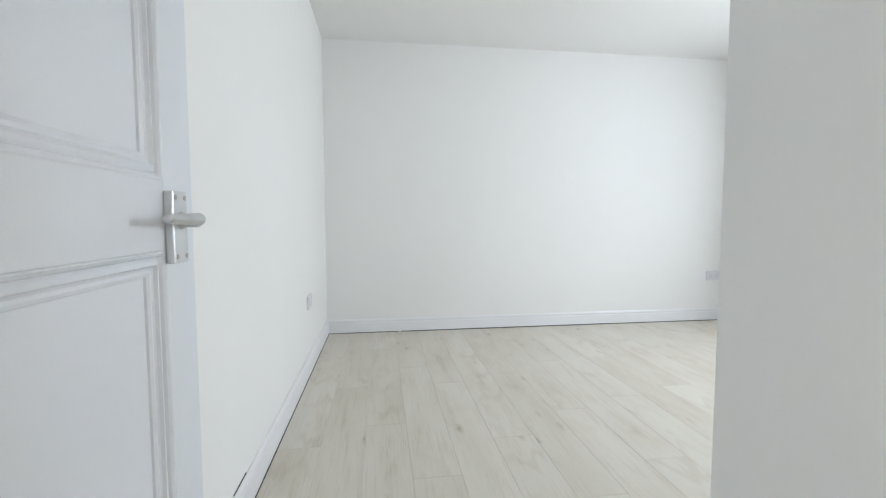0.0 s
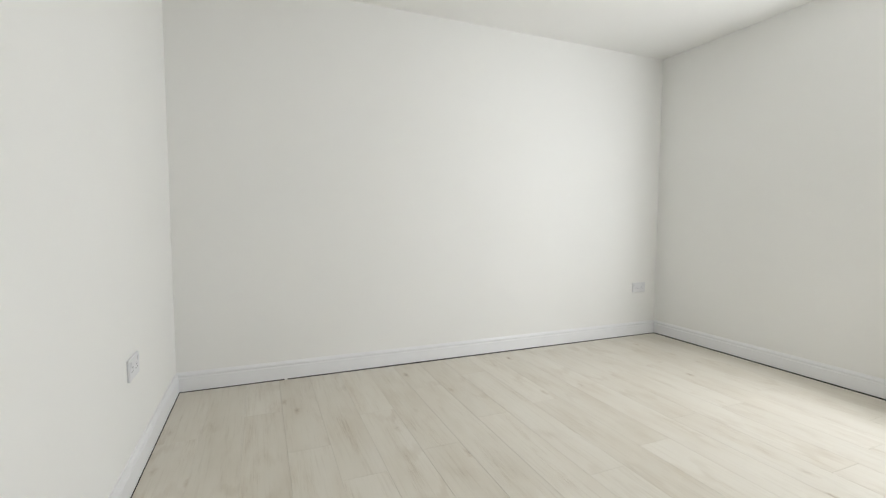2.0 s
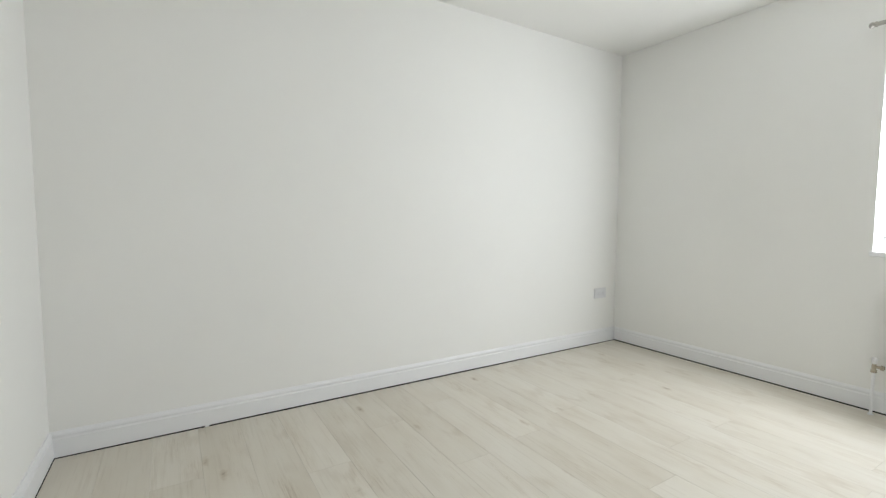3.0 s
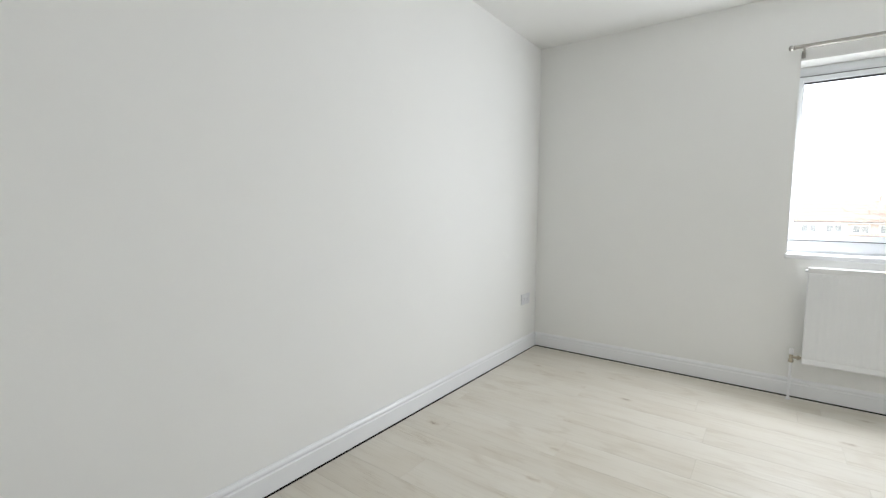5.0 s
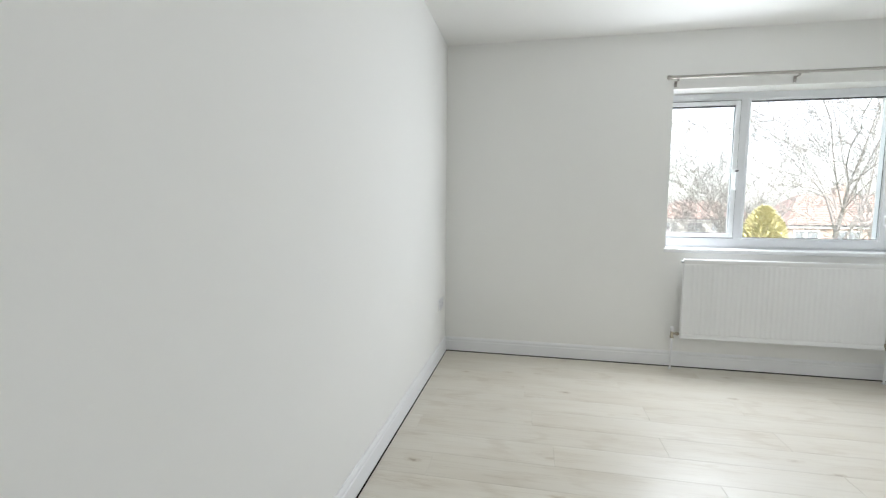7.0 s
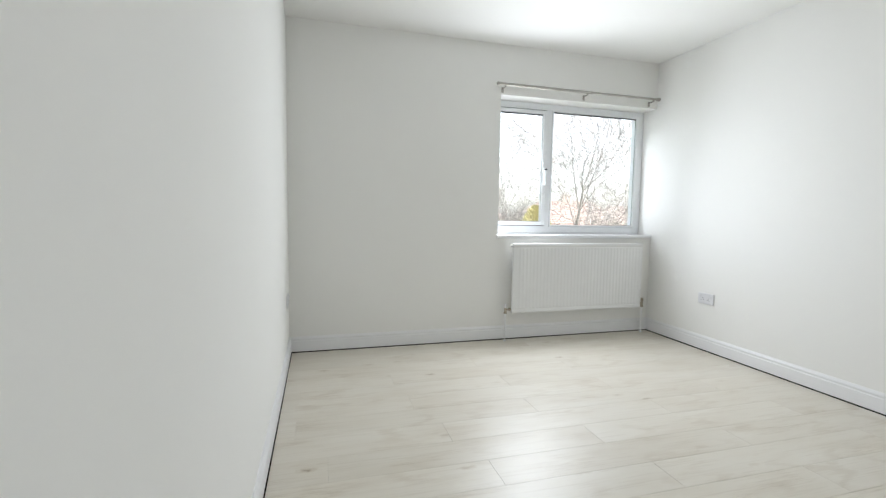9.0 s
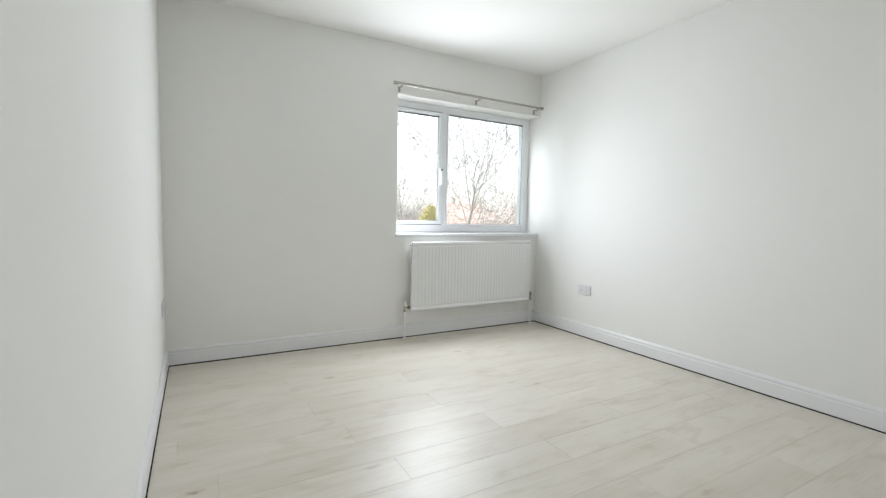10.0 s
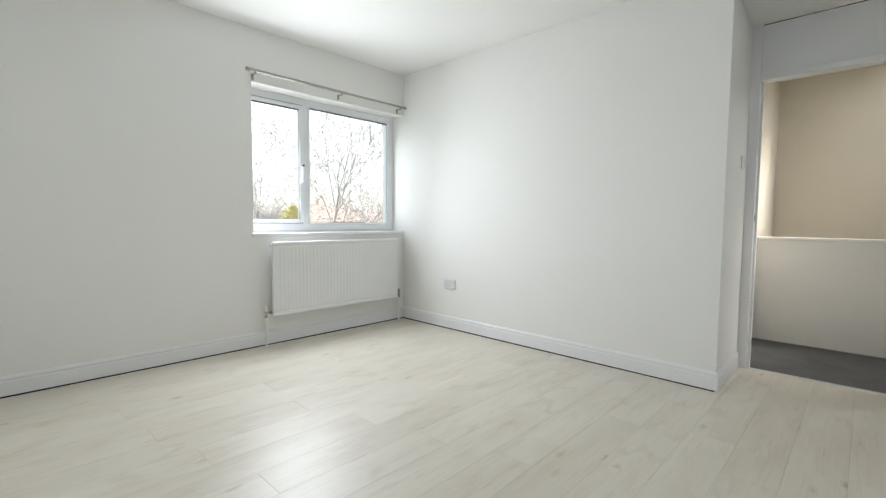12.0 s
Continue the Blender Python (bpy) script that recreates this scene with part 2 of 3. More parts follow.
def lathe(profile, axis_from, axis_to, seg=20, bm=None):
    """Turns (radius, distance) pairs round an axis."""
    bm = bm or bmesh.new()
    a, b = Vector(axis_from), Vector(axis_to)
    m = Matrix.Translation(a) @ (b - a).to_track_quat("Z", "Y").to_matrix().to_4x4()
    rings = []
    for r, h in profile:
        rings.append([bm.verts.new(m @ Vector((r * math.cos(2 * math.pi * i / seg), r * math.sin(2 * math.pi * i / seg), h))) for i in range(seg)])
    for ra, rb in zip(rings, rings[1:]):
        for i in range(seg):
            bm.faces.new((ra[i], ra[(i + 1) % seg], rb[(i + 1) % seg], rb[i]))
    bm.faces.new(rings[0])
    bm.faces.new(rings[-1])
    return bm


def carried_profile(places):
    """Profiles of (out, up) pairs joined along places: origin, out direction, profile."""
    bm = bmesh.new()
    rings = [[bm.verts.new(Vector(o) + Vector(out) * u + Vector((0, 0, h))) for u, h in prof] for o, out, prof in places]
    n = len(rings[0])
    for a, b in zip(rings, rings[1:]):
        for i in range(n):
            bm.faces.new((a[i], a[(i + 1) % n], b[(i + 1) % n], b[i]))
    bm.faces.new(rings[0])
    bm.faces.new(rings[-1])
    return bm


# ---------------------------------------------------------------- setting: walls and ceiling
def structure(name, bm, material, label, category="wall"):
    ob = part(name, bm, material)
    return tagged(ob, label, category, kind="structure")


T = 0.12
structure("wall_north", box(XA - T, XC + 0.28, YB, YB + T, -0.02, ZC), M_WALL, "plain off-white painted plaster wall above white skirting")
structure("wall_west", box(XA - T, XA, -3.99, YB, -0.02, ZC), M_WALL, "plain off-white painted plaster wall beside the door")
b = box(XC, XC + 0.28, WY1, YB, -0.02, ZC)
box(XC, XC + 0.28, WY0, WY1, -0.02, WZ0 - 0.03, bm=b)
box(XC, XC + 0.28, WY0, WY1, WZ1, ZC, bm=b)
box(XC, XC + 0.28, YD - T, WY0, -0.02, ZC, bm=b)
structure("wall_east", b, M_WALL, "off-white painted plaster wall with the window opening")
b = box(XR, XC, YD - T, YD, -0.02, ZC)
structure("wall_south", b, M_WALL, "plain off-white painted plaster wall ending at the entrance recess")
b = box(XR, 1.22, -3.99, YD - T, -0.02, ZC)
for v in b.verts:
    if v.co.x < 1.1 and v.co.y < -3.9:
        v.co.x = XJ
structure("wall_return", b, M_WALL, "off-white painted return wall of the entrance recess with a light switch")
structure("wall_door", box(XA, 0.185, -3.99, YF, -0.02, ZC), M_WALL, "narrow off-white painted wall beside the door frame")
structure("ceiling", box(-1.62, XC + 0.28, -3.99, YB + T, ZC, ZC + 0.1), M_CEIL, "flat white painted ceiling", "ceiling")

structure("ceiling_recess", box(XA, XJ, YF, YD, 2.372, ZC), M_CEIL, "lower white painted ceiling over the entrance recess", "ceiling")

# landing beyond the door
structure("wall_landing_side", box(1.10, 1.22, -6.02, -3.99, -2.6, ZC), M_BEIGE, "cream painted landing side wall")
structure("wall_landing_back", box(-1.5, 1.22, -6.14, -6.02, -2.6, ZC), M_BEIGE, "cream painted stairwell wall")
structure("wall_landing_front", box(-1.5, XA - T, -3.99, -3.87, -0.02, ZC), M_BEIGE, "cream painted landing wall beside the bedroom")
structure("wall_landing_end", box(-1.62, -1.5, -6.14, -3.87, -2.6, ZC), M_BEIGE, "cream painted landing end wall")
# the opening is added out of view, so that sky lights the landing
b = box(-1.62, -1.4, -6.14, -3.99, ZC, ZC + 0.1)
box(0.0, 1.22, -6.14, -3.99, ZC, ZC + 0.1, bm=b)
box(-1.4, 0.0, -6.14, -5.95, ZC, ZC + 0.1, bm=b)
box(-1.4, 0.0, -4.70, -3.99, ZC, ZC + 0.1, bm=b)
structure("ceiling_landing", b, M_CEIL, "white landing ceiling with an unseen opening added over the stairs to let daylight in", "ceiling")
structure("stairwell_floor", box(-1.5, 1.10, -6.02, -5.06, -2.7, -2.6), M_CARPET, "grey carpeted floor at the foot of the stairwell", "floor")
structure("wall_stair_side", box(-1.5, 1.10, -5.06, -4.94, -2.6, -0.25), M_BEIGE, "cream painted wall under the landing")
structure("landing_floor", box(-1.5, 1.10, -5.06, -3.955, -0.25, -0.004), M_CARPET, "dark grey carpet on the landing", "carpet")
structure("wall_balustrade", box(-1.5, 1.10, -5.06, -4.98, -0.004, 0.885), M_GLOSS, "low white painted balustrade wall along the stairwell", "low wall")
structure("trim_balustrade_cap", box(-1.5, 1.10, -5.085, -4.955, 0.885, 0.91, 0.005), M_GLOSS, "white painted wooden cap on the balustrade wall", "trim")
b = box(XA, XC, YF - 0.05, YB, -0.06, -0.012)
box(XA, XC, 0.004, YB, -0.02, 0.0105, bm=b)
box(XC - 0.011, XC, YD, YB, -0.02, 0.0095, bm=b)
box(XR + 0.004, XC, YD, YD + 0.011, -0.02, 0.008, bm=b)
box(XA, -0.004, YF, YB, -0.02, 0.006, bm=b)
structure("subfloor", b, M_GAP, "dark subfloor showing in the gap below the skirting", "floor")


# ---------------------------------------------------------------- skirting
def board(g, h=0.12, thick=0.015):
    """The ogee-topped section of the skirting, its foot g above the floor."""
    return [(0, g), (thick, g), (thick, h - 0.034), (thick - 0.0035, h - 0.030), (thick - 0.004, h - 0.025),
            (thick - 0.0015, h - 0.019), (thick - 0.003, h - 0.011), (thick - 0.007, h - 0.005), (thick - 0.009, h), (0, h)]


def skirting(name, p0, p1, out, gap, label):
    """A board along p0-p1; gap(s) is the height of its foot at 0..1."""
    p0, p1 = Vector(p0), Vector(p1)
    n = 13
    bm = carried_profile([(p0.lerp(p1, i / (n - 1)), out, board(gap(i / (n - 1)))) for i in range(n)])
    return structure(name, bm, M_GLOSS, label, "skirting")


LAB = "white glossy moulded skirting board with a dark gap below"
skirting("baseboard_north", (XA, YB, 0), (XC, YB, 0), (0, -1, 0), lambda s: 0.0032 + 0.0035 * math.sin(math.pi * s) ** 0.8, LAB)
skirting("baseboard_west", (XA, YF, 0), (XA, YB - 0.015, 0), (1, 0, 0), lambda s: 0.003, LAB)
skirting("baseboard_east", (XC, YD + 0.015, 0), (XC, YB - 0.015, 0), (-1, 0, 0), lambda s: 0.007, LAB)
b = carried_profile([((XC, YD, 0), (0, 1, 0), board(0.009)), ((2.4, YD, 0), (0, 1, 0), board(0.0075)), ((XR, YD, 0), (-1, 1, 0), board(0.006)),
                     ((XR, YD - T, 0), (-1, 0, 0), board(0.002)), ((XJ, YF + 0.007, 0), (-1, 0, 0), board(0.001))])
structure("baseboard_south", b, M_GLOSS, "white glossy moulded skirting board mitred round the corner of the recess", "skirting")
tagged(part("trim_crack", box(XA - 0.002, XA + 0.0025, -2.47, -2.34, 0.118, 0.1225), M_GAP), "thin dark crack between the skirting and the wall", "crack", kind="structure")
tagged(part("trim_wedge", box(0.602, 0.622, -0.004, 0.01, -0.006, 0.008, 0.002), M_GLOSS), "small white packing wedge under the skirting", "wedge", kind="structure")

# ---------------------------------------------------------------- window
win = thing("window_1", "white uPVC window, closed, with one casement and one fixed light", "window", (4.06, -2.475, WZ0), kind="structure")
FX0, FX1 = 4.055, 4.125
ZB, ZT = WZ0 + 0.012, WZ1
YS = -2.209                       # meeting edge of casement and mullion
b = box(FX0, FX1, -1.71, -1.65, ZB, ZT, 0.004)
box(FX0, FX1, WY0 + 0.001, -3.178, ZB, ZT, 0.004, bm=b)
box(FX0 + 0.0006, FX1 - 0.0006, -3.182, -1.705, 2.036, ZT - 0.0005, 0.004, bm=b)
box(FX0 + 0.0006, FX1 - 0.0006, -3.182, -1.705, ZB + 0.0005, 0.995, 0.004, bm=b)
box(FX0 + 0.0012, FX1 - 0.0012, -2.272, YS + 0.004, 0.99, 2.04, 0.004, bm=b)
box(FX0 + 0.006, FX1 - 0.006, WY0 + 0.003, -1.652, WZ0 - 0.01, ZB + 0.004, bm=b)
part("window_frame", b, M_UPVC, win)


def glazed(name, y0, y1, z0, z1, x0, bead, parent):
    """A rectangle of bead and gasket round a pane."""
    g = box(x0, x0 + 0.05, y0, y0 + bead, z0, z1, 0.005)
    box(x0, x0 + 0.05, y1 - bead, y1, z0, z1, 0.005, bm=g)
    box(x0 + 0.0006, x0 + 0.0494, y0 + bead - 0.004, y1 - bead + 0.004, z1 - bead, z1 - 0.0005, 0.005, bm=g)
    box(x0 + 0.0006, x0 + 0.0494, y0 + bead - 0.004, y1 - bead + 0.004, z0 + 0.0005, z0 + bead, 0.005, bm=g)
    s = part(name, g, M_UPVC, parent)
    a0, a1, c0, c1 = y0 + bead, y1 - bead, z0 + bead, z1 - bead
    g = box(x0 + 0.0145, x0 + 0.0175, a0 - 0.002, a0 + 0.002, c0 - 0.002, c1 + 0.002)
    box(x0 + 0.0145, x0 + 0.0175, a1 - 0.002, a1 + 0.002, c0 - 0.002, c1 + 0.002, bm=g)
    box(x0 + 0.0125, x0 + 0.0295, a0, a1, c1 - 0.009, c1 + 0.002, bm=g)
    box(x0 + 0.0143, x0 + 0.0173, a0, a1, c0 - 0.002, c0 + 0.003, bm=g)
    part("gasket", g, M_SEAL, s, "dark grey glazing gasket")
    p = part("pane", box(x0 + 0.017, x0 + 0.023, a0 - 0.001, a1 + 0.001, c0 - 0.001, c1 + 0.001), M_GLASS, s)
    p.visible_shadow = False
    return s


sash = glazed("casement", YS, -1.684, 0.996, 2.032, FX0 - 0.018, 0.034, win)
glazed("fixed_light", -3.192, -2.266, 0.982, 2.048, FX0 - 0.006, 0.017, win)
# dark strip that draws the shadow line between casement and frame
b = box(FX0 - 0.005, FX0 + 0.003, YS - 0.005, YS + 0.02, 0.991, 2.037)
box(FX0 - 0.0045, FX0 + 0.003, YS + 0.02, -1.69, 0.991, 1.01, bm=b)
box(FX0 - 0.0045, FX0 + 0.003, YS + 0.02, -1.69, 2.02, 2.037, bm=b)
part("seal_shadow_line", b, M_SEAL, win, "dark seal strip drawn for the shadow line round the opening casement")
hy, hz = -2.197, 1.475
b = box(FX0 - 0.03, FX0 - 0.017, hy - 0.014, hy + 0.014, hz - 0.035, hz + 0.045, 0.004)
box(FX0 - 0.05, FX0 - 0.03, hy - 0.009, hy + 0.009, hz - 0.11, hz + 0.02, 0.005, bm=b)
box(FX0 - 0.045, FX0 - 0.025, hy - 0.008, hy + 0.008, hz - 0.005, hz + 0.02, 0.003, bm=b)
h = part("handle", b, M_UPVC, win, "white lever handle with a dark lock button")
part("lock_button", tube((FX0 - 0.056, hy, hz + 0.03), (FX0 - 0.028, hy, hz + 0.03), 0.0075, seg=14), M_SLOT, h, "dark lock button", smooth=True)
b = box(XC - 0.012, FX0 + 0.002, WY0 + 0.001, WY1 + 0.012, WZ0 - 0.03, WZ0, 0.006)
bmesh.ops.subdivide_edges(b, edges=[e for e in b.edges if e.calc_length() > 0.8], cuts=24)
for v in b.verts:
    if v.co.x < XC:
        v.co += Vector((random.uniform(-0.0015, 0.001), 0, random.uniform(-0.0015, 0.001)))
tagged(part("window_sill", b, M_GLOSS), "white glossy painted window sill, slightly uneven", "window sill", kind="structure")

# ---------------------------------------------------------------- curtain rod
rod = thing("curtain_rod", "bare brushed nickel curtain rod on three brackets over the window", "curtain rod", (XC, -2.44, 2.16))
RX, RZ = 3.822, 2.163
part("outer_tube", tube((RX, -1.66, RZ), (RX, -2.53, RZ), 0.0115), M_NICKEL, rod, smooth=True)
part("inner_tube", tube((RX, -2.53, RZ), (RX, -3.20, RZ), 0.0095), M_NICKEL, rod, smooth=True)
for y, s in ((-1.66, 1), (-3.20, -1)):
    part("finial", lathe([(0.0115, 0), (0.015, 0.001), (0.015, 0.008), (0.009, 0.011), (0.014, 0.016), (0.0165, 0.023), (0.014, 0.031), (0.007, 0.036)],
                         (RX, y, RZ), (RX, y + s, RZ)), M_NICKEL, rod, smooth=True)
for y in (-1.70, -2.475, -3.165):
    b = box(XC - 0.005, XC, y - 0.010, y + 0.010, RZ - 0.055, RZ - 0.010, 0.002)
    tube((XC - 0.003, y, RZ - 0.022), (RX, y, RZ - 0.020), 0.005, bm=b, seg=10)
    tube((RX, y, RZ - 0.024), (RX, y, RZ - 0.008), 0.006, bm=b, seg=10)
    box(RX - 0.012, RX + 0.012, y - 0.007, y + 0.007, RZ - 0.014, RZ - 0.007, 0.002, bm=b)
    part("bracket", b, M_NICKEL, rod, smooth=True)

# ---------------------------------------------------------------- radiator
rad = thing("radiator", "white enamelled ribbed panel radiator on the wall below the window", "radiator", (XC, -2.45, 0.25))
RY0, RY1, RZ0, RZ1 = -3.105, -1.798, 0.245, 0.845
RXF, RXB = 3.790, 3.802


def radiator_panel():
    """A pressed sheet: flat rim, vertical flutes between the top and bottom seams."""
    bm = bmesh.new()
    n = 37
    pitch = (RY1 - RY0 - 0.07) / n
    ys = [RY0, RY0 + 0.004, RY0 + 0.03]
    fl = [0, 0, 0]
    for i in range(n):
        y = RY0 + 0.035 + i * pitch
        ys += [y + 0.001, y + pitch * 0.16, y + pitch * 0.5, y + pitch * 0.84]
        fl += [0, 1, 1, 0.15]
    ys += [RY1 - 0.03, RY1 - 0.004, RY1]
    fl += [0, 0, 0]
    zs = [(RZ0, 0.004, 0), (RZ0 + 0.004, 0, 0), (RZ0 + 0.028, 0, 0), (RZ0 + 0.034, 0.004, 0), (RZ0 + 0.04, 0, 0), (RZ0 + 0.06, 0, 1), (RZ1 - 0.06, 0, 1),
          (RZ1 - 0.04, 0, 0), (RZ1 - 0.034, 0.004, 0), (RZ1 - 0.028, 0, 0), (RZ1 - 0.004, 0, 0), (RZ1, 0.004, 0)]
    grid = [[bm.verts.new((RXF + dx + 0.0022 * k * f + (0.004 if j in (0, len(ys) - 1) else 0), y, z)) for j, (y, f) in enumerate(zip(ys, fl))] for z, dx, k in zs]
    for a, c in zip(grid, grid[1:]):
        for j in range(len(ys) - 1):
            bm.faces.new((a[j], a[j + 1], c[j + 1], c[j]))
    rim = grid[0] + [r[-1] for r in grid[1:]] + grid[-1][-2::-1] + [r[0] for r in grid[-2:0:-1]]
    back = [bm.verts.new((RXB + 0.008, v.co.y, v.co.z)) for v in rim]
    for i in range(len(rim)):
        k = (i + 1) % len(rim)
        bm.faces.new((rim[i], rim[k], back[k], back[i]))
    bm.faces.new(back)
    return bm


part("panel", radiator_panel(), M_RAD, rad, smooth=True)
b = bmesh.new()
for i in range(30):
    y = RY0 + 0.06 + i * (RY1 - RY0 - 0.12) / 29
    box(RXB + 0.007, RXB + 0.045, y - 0.001, y + 0.001, RZ0 + 0.03, RZ1 - 0.03, bm=b)
part("convector_fins", b, M_RAD, rad)
for y in (RY0 + 0.18, RY1 - 0.18):
    part("wall_bracket", box(RXB + 0.006, XC, y - 0.012, y + 0.012, RZ0 + 0.06, RZ1 - 0.06, 0.002), M_RAD, rad)
part("bleed_valve", tube((RXB, RY1 - 0.002, RZ1 - 0.022), (RXB, RY1 + 0.014, RZ1 - 0.022), 0.008, seg=12), M_CHROME, rad, "small chrome bleed valve", smooth=True)
for s, ye, lab in ((1, RY1, "brass valve with a white cap"), (-1, RY0, "brass valve with a white cap")):
    yv = ye + s * 0.05
    if s < 0:
        yv = ye - 0.035
    zv = RZ0 + 0.03
    xv = RXB + 0.012
    b = tube((xv, ye - s * 0.01, zv), (xv, yv, zv), 0.008, seg=12)
    tube((xv, ye + s * 0.008, zv), (xv, ye + s * 0.022, zv), 0.014, bm=b, seg=6)
    tube((xv, yv, zv - 0.028), (xv, yv, zv + 0.018), 0.0105, bm=b, seg=14)
    tube((xv, yv, zv - 0.034), (xv, yv, zv - 0.016), 0.014, bm=b, seg=6)
    vv = part("valve", b, M_BRASS, rad, lab, smooth=True)
    part("cap", lathe([(0.011, 0), (0.0125, 0.003), (0.012, 0.03), (0.009, 0.036)], (xv, yv, zv + 0.016), (xv, yv, zv + 1)), M_PLASTIC if s > 0 else M_BRASS, vv, smooth=True)
    part("pipe", tube((xv, yv, -0.012), (xv, yv, zv - 0.03), 0.0075, seg=14), M_GLOSS, rad, "white painted copper pipe", smooth=True)
    part("floor_collar", lathe([(0.0135, 0), (0.0135, 0.004), (0.009, 0.008)], (xv, yv, 0), (xv, yv, 1)), M_PLASTIC, rad, "white pipe collar on the floor", smooth=True)


# ---------------------------------------------------------------- sockets and switch
def wall_plate(name, label, category, w, h, m, rockers, pins, group=""):
    """A plate in its own x (width), z (height), facing -y, then moved by m."""
    top = thing(name, label, category, group=group)
    top.matrix_basis = m

    def sub(nm, bm, mat, par, lab=""):
        for v in bm.verts:
            v.co = m @ v.co
        return part(nm, bm, mat, par, lab)
    pl = sub("plate", box(-w / 2, w / 2, -0.010, 0, -h / 2, h / 2, 0.003), M_PLASTIC, top)
    for x, z in rockers:
        k = box(x - 0.008, x + 0.008, -0.0135, -0.008, z - 0.011, z + 0.011, 0.002)
        for v in k.verts:
            v.co.y += -0.08 * (v.co.z - z)
        sub("rocker_switch", k, M_PLASTIC, top)
    for x, z in pins:
        k = box(x - 0.002, x + 0.002, -0.0105, -0.0085, z + 0.006, z + 0.013)
        box(x - 0.0135, x - 0.0075, -0.0105, -0.0085, z - 0.0065, z - 0.003, bm=k)
        box(x + 0.0075, x + 0.0135, -0.0105, -0.0085, z - 0.0065, z - 0.003, bm=k)
        sub("pin_slots", k, M_SLOT, pl, "dark pin slots")
    return top


RK = [(-0.052, 0.022), (0.052, 0.022)]
PN = [(-0.028, -0.006), (0.028, -0.006)]
SL = "white plastic double power socket on the wall above the skirting"
wall_plate("power_socket", SL, "socket", 0.148, 0.088, pose(3.678, YB, 0.442), RK, PN, "power sockets")
wall_plate("power_socket", SL, "socket", 0.148, 0.088, pose(3.212, YD, 0.428, 0, 0, 180), RK, PN, "power sockets")
wall_plate("power_socket", SL, "socket", 0.148, 0.088, pose(XA, -0.935, 0.460, 0, 0, 90), RK, PN, "power sockets")
wall_plate("light_switch", "white plastic light switch on the return wall", "switch", 0.086, 0.086, pose(XR + 0.004, -3.731, 1.43, 0, 0, -90), [(0, 0)], [])

# ---------------------------------------------------------------- door frame and door
fr = thing("door_frame", "white painted door frame with a solid panel above the door", "door frame", (0.55, YF, 0), kind="structure")
JX0, JX1 = 0.215, 0.945
ZH = 2.03
part("jamb", box(JX1, XJ - 0.0005, -3.995, YF + 0.006, -0.004, ZC - 0.004, 0.003), M_GLOSS, fr)
part("jamb", box(0.1855, JX0, -3.995, YF + 0.006, -0.004, ZC - 0.004, 0.003), M_GLOSS, fr)
part("stop", box(JX1 - 0.013, JX1 + 0.001, -3.99, -3.955, -0.004, ZH, 0.002), M_GLOSS, fr)
part("stop", box(JX0 - 0.001, JX0 + 0.013, -3.99, -3.955, -0.004, ZH, 0.002), M_GLOSS, fr)
part("transom", box(JX0, JX1, -3.995, YF + 0.006, ZH - 0.035, ZH, 0.003), M_GLOSS, fr)
part("over_panel", box(JX0, JX1, -3.965, YF - 0.012, ZH, 2.364, 0.001), M_GLOSS, fr, "plain white panel over the door")
part("panel_gap", box(JX0, JX1, -3.96, YF - 0.02, 2.362, 2.372), M_GAP, fr, "dark crack above the panel")
b = box(JX1 - 0.0012, JX1 + 0.0004, -3.948, -3.920, 1.03, 1.095)
k = part("strike_plate", b, M_CHROME, fr, "metal strike plate")
part("keep_hole", box(JX1 - 0.0018, JX1 - 0.0010, -3.942, -3.928, 1.048, 1.077), M_SLOT, k)
b = carried_profile([((x, -3.93, 0), (0, 1, 0), [(-0.022, -0.008), (0.022, -0.008), (0.02, 0.001), (0.010, 0.005), (-0.010, 0.005), (-0.02, 0.001)]) for x in (JX0, JX1)])
tagged(part("trim_threshold", b, M_CHROME), "metal threshold strip between the boards and the carpet", "threshold strip", kind="structure")

door = thing("door_1", "white painted panelled door standing open against the wall", "door", (0.20, -3.896, 0.008), kind="structure")
DX0, DX1, DY0, DY1, DZ0, DZ1 = 0.163, 0.203, -3.896, -3.250, 0.008, 1.99
ST = 0.081


def door_leaf():
    bm = box(DX0, DX1, DY0, DY0 + ST, DZ0, DZ1, 0.002)
    box(DX0, DX1, DY1 - ST, DY1, DZ0, DZ1, 0.002, bm=bm)
    for z0, z1 in ((DZ0, 0.22), (0.958, 1.042), (DZ1 - 0.1, DZ1)):
        box(DX0 + 0.0004, DX1 - 0.0004, DY0 + ST - 0.003, DY1 - ST + 0.003, z0, z1, 0.001, bm=bm)
    return bm


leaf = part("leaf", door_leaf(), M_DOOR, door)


def moulding(y0, y1, z0, z1):
    """A mitred ogee bead round a sunk panel, on the room face."""
    prof = [(0, 0), (0.0015, 0.0005), (0.004, -0.003), (0.0055, -0.009), (0.008, -0.006), (0.012, -0.004), (0.014, -0.010), (0.016, -0.0125), (0.019, -0.011), (0.022, -0.014), (0.023, -0.018)]
    bm = bmesh.new()
    rings = [[bm.verts.new((DX1 - 0.0005 + 0.65 * d, y, z)) for i in (i * 1.25,) for y, z in ((y0 + i, z0 + i), (y1 - i, z0 + i), (y1 - i, z1 - i), (y0 + i, z1 - i))] for i, d in prof]
    for a, c in zip(rings, rings[1:]):
        for i in range(4):
            bm.faces.new((a[i], a[(i + 1) % 4], c[(i + 1) % 4], c[i]))
    bm.faces.new(rings[-1])
    return bm


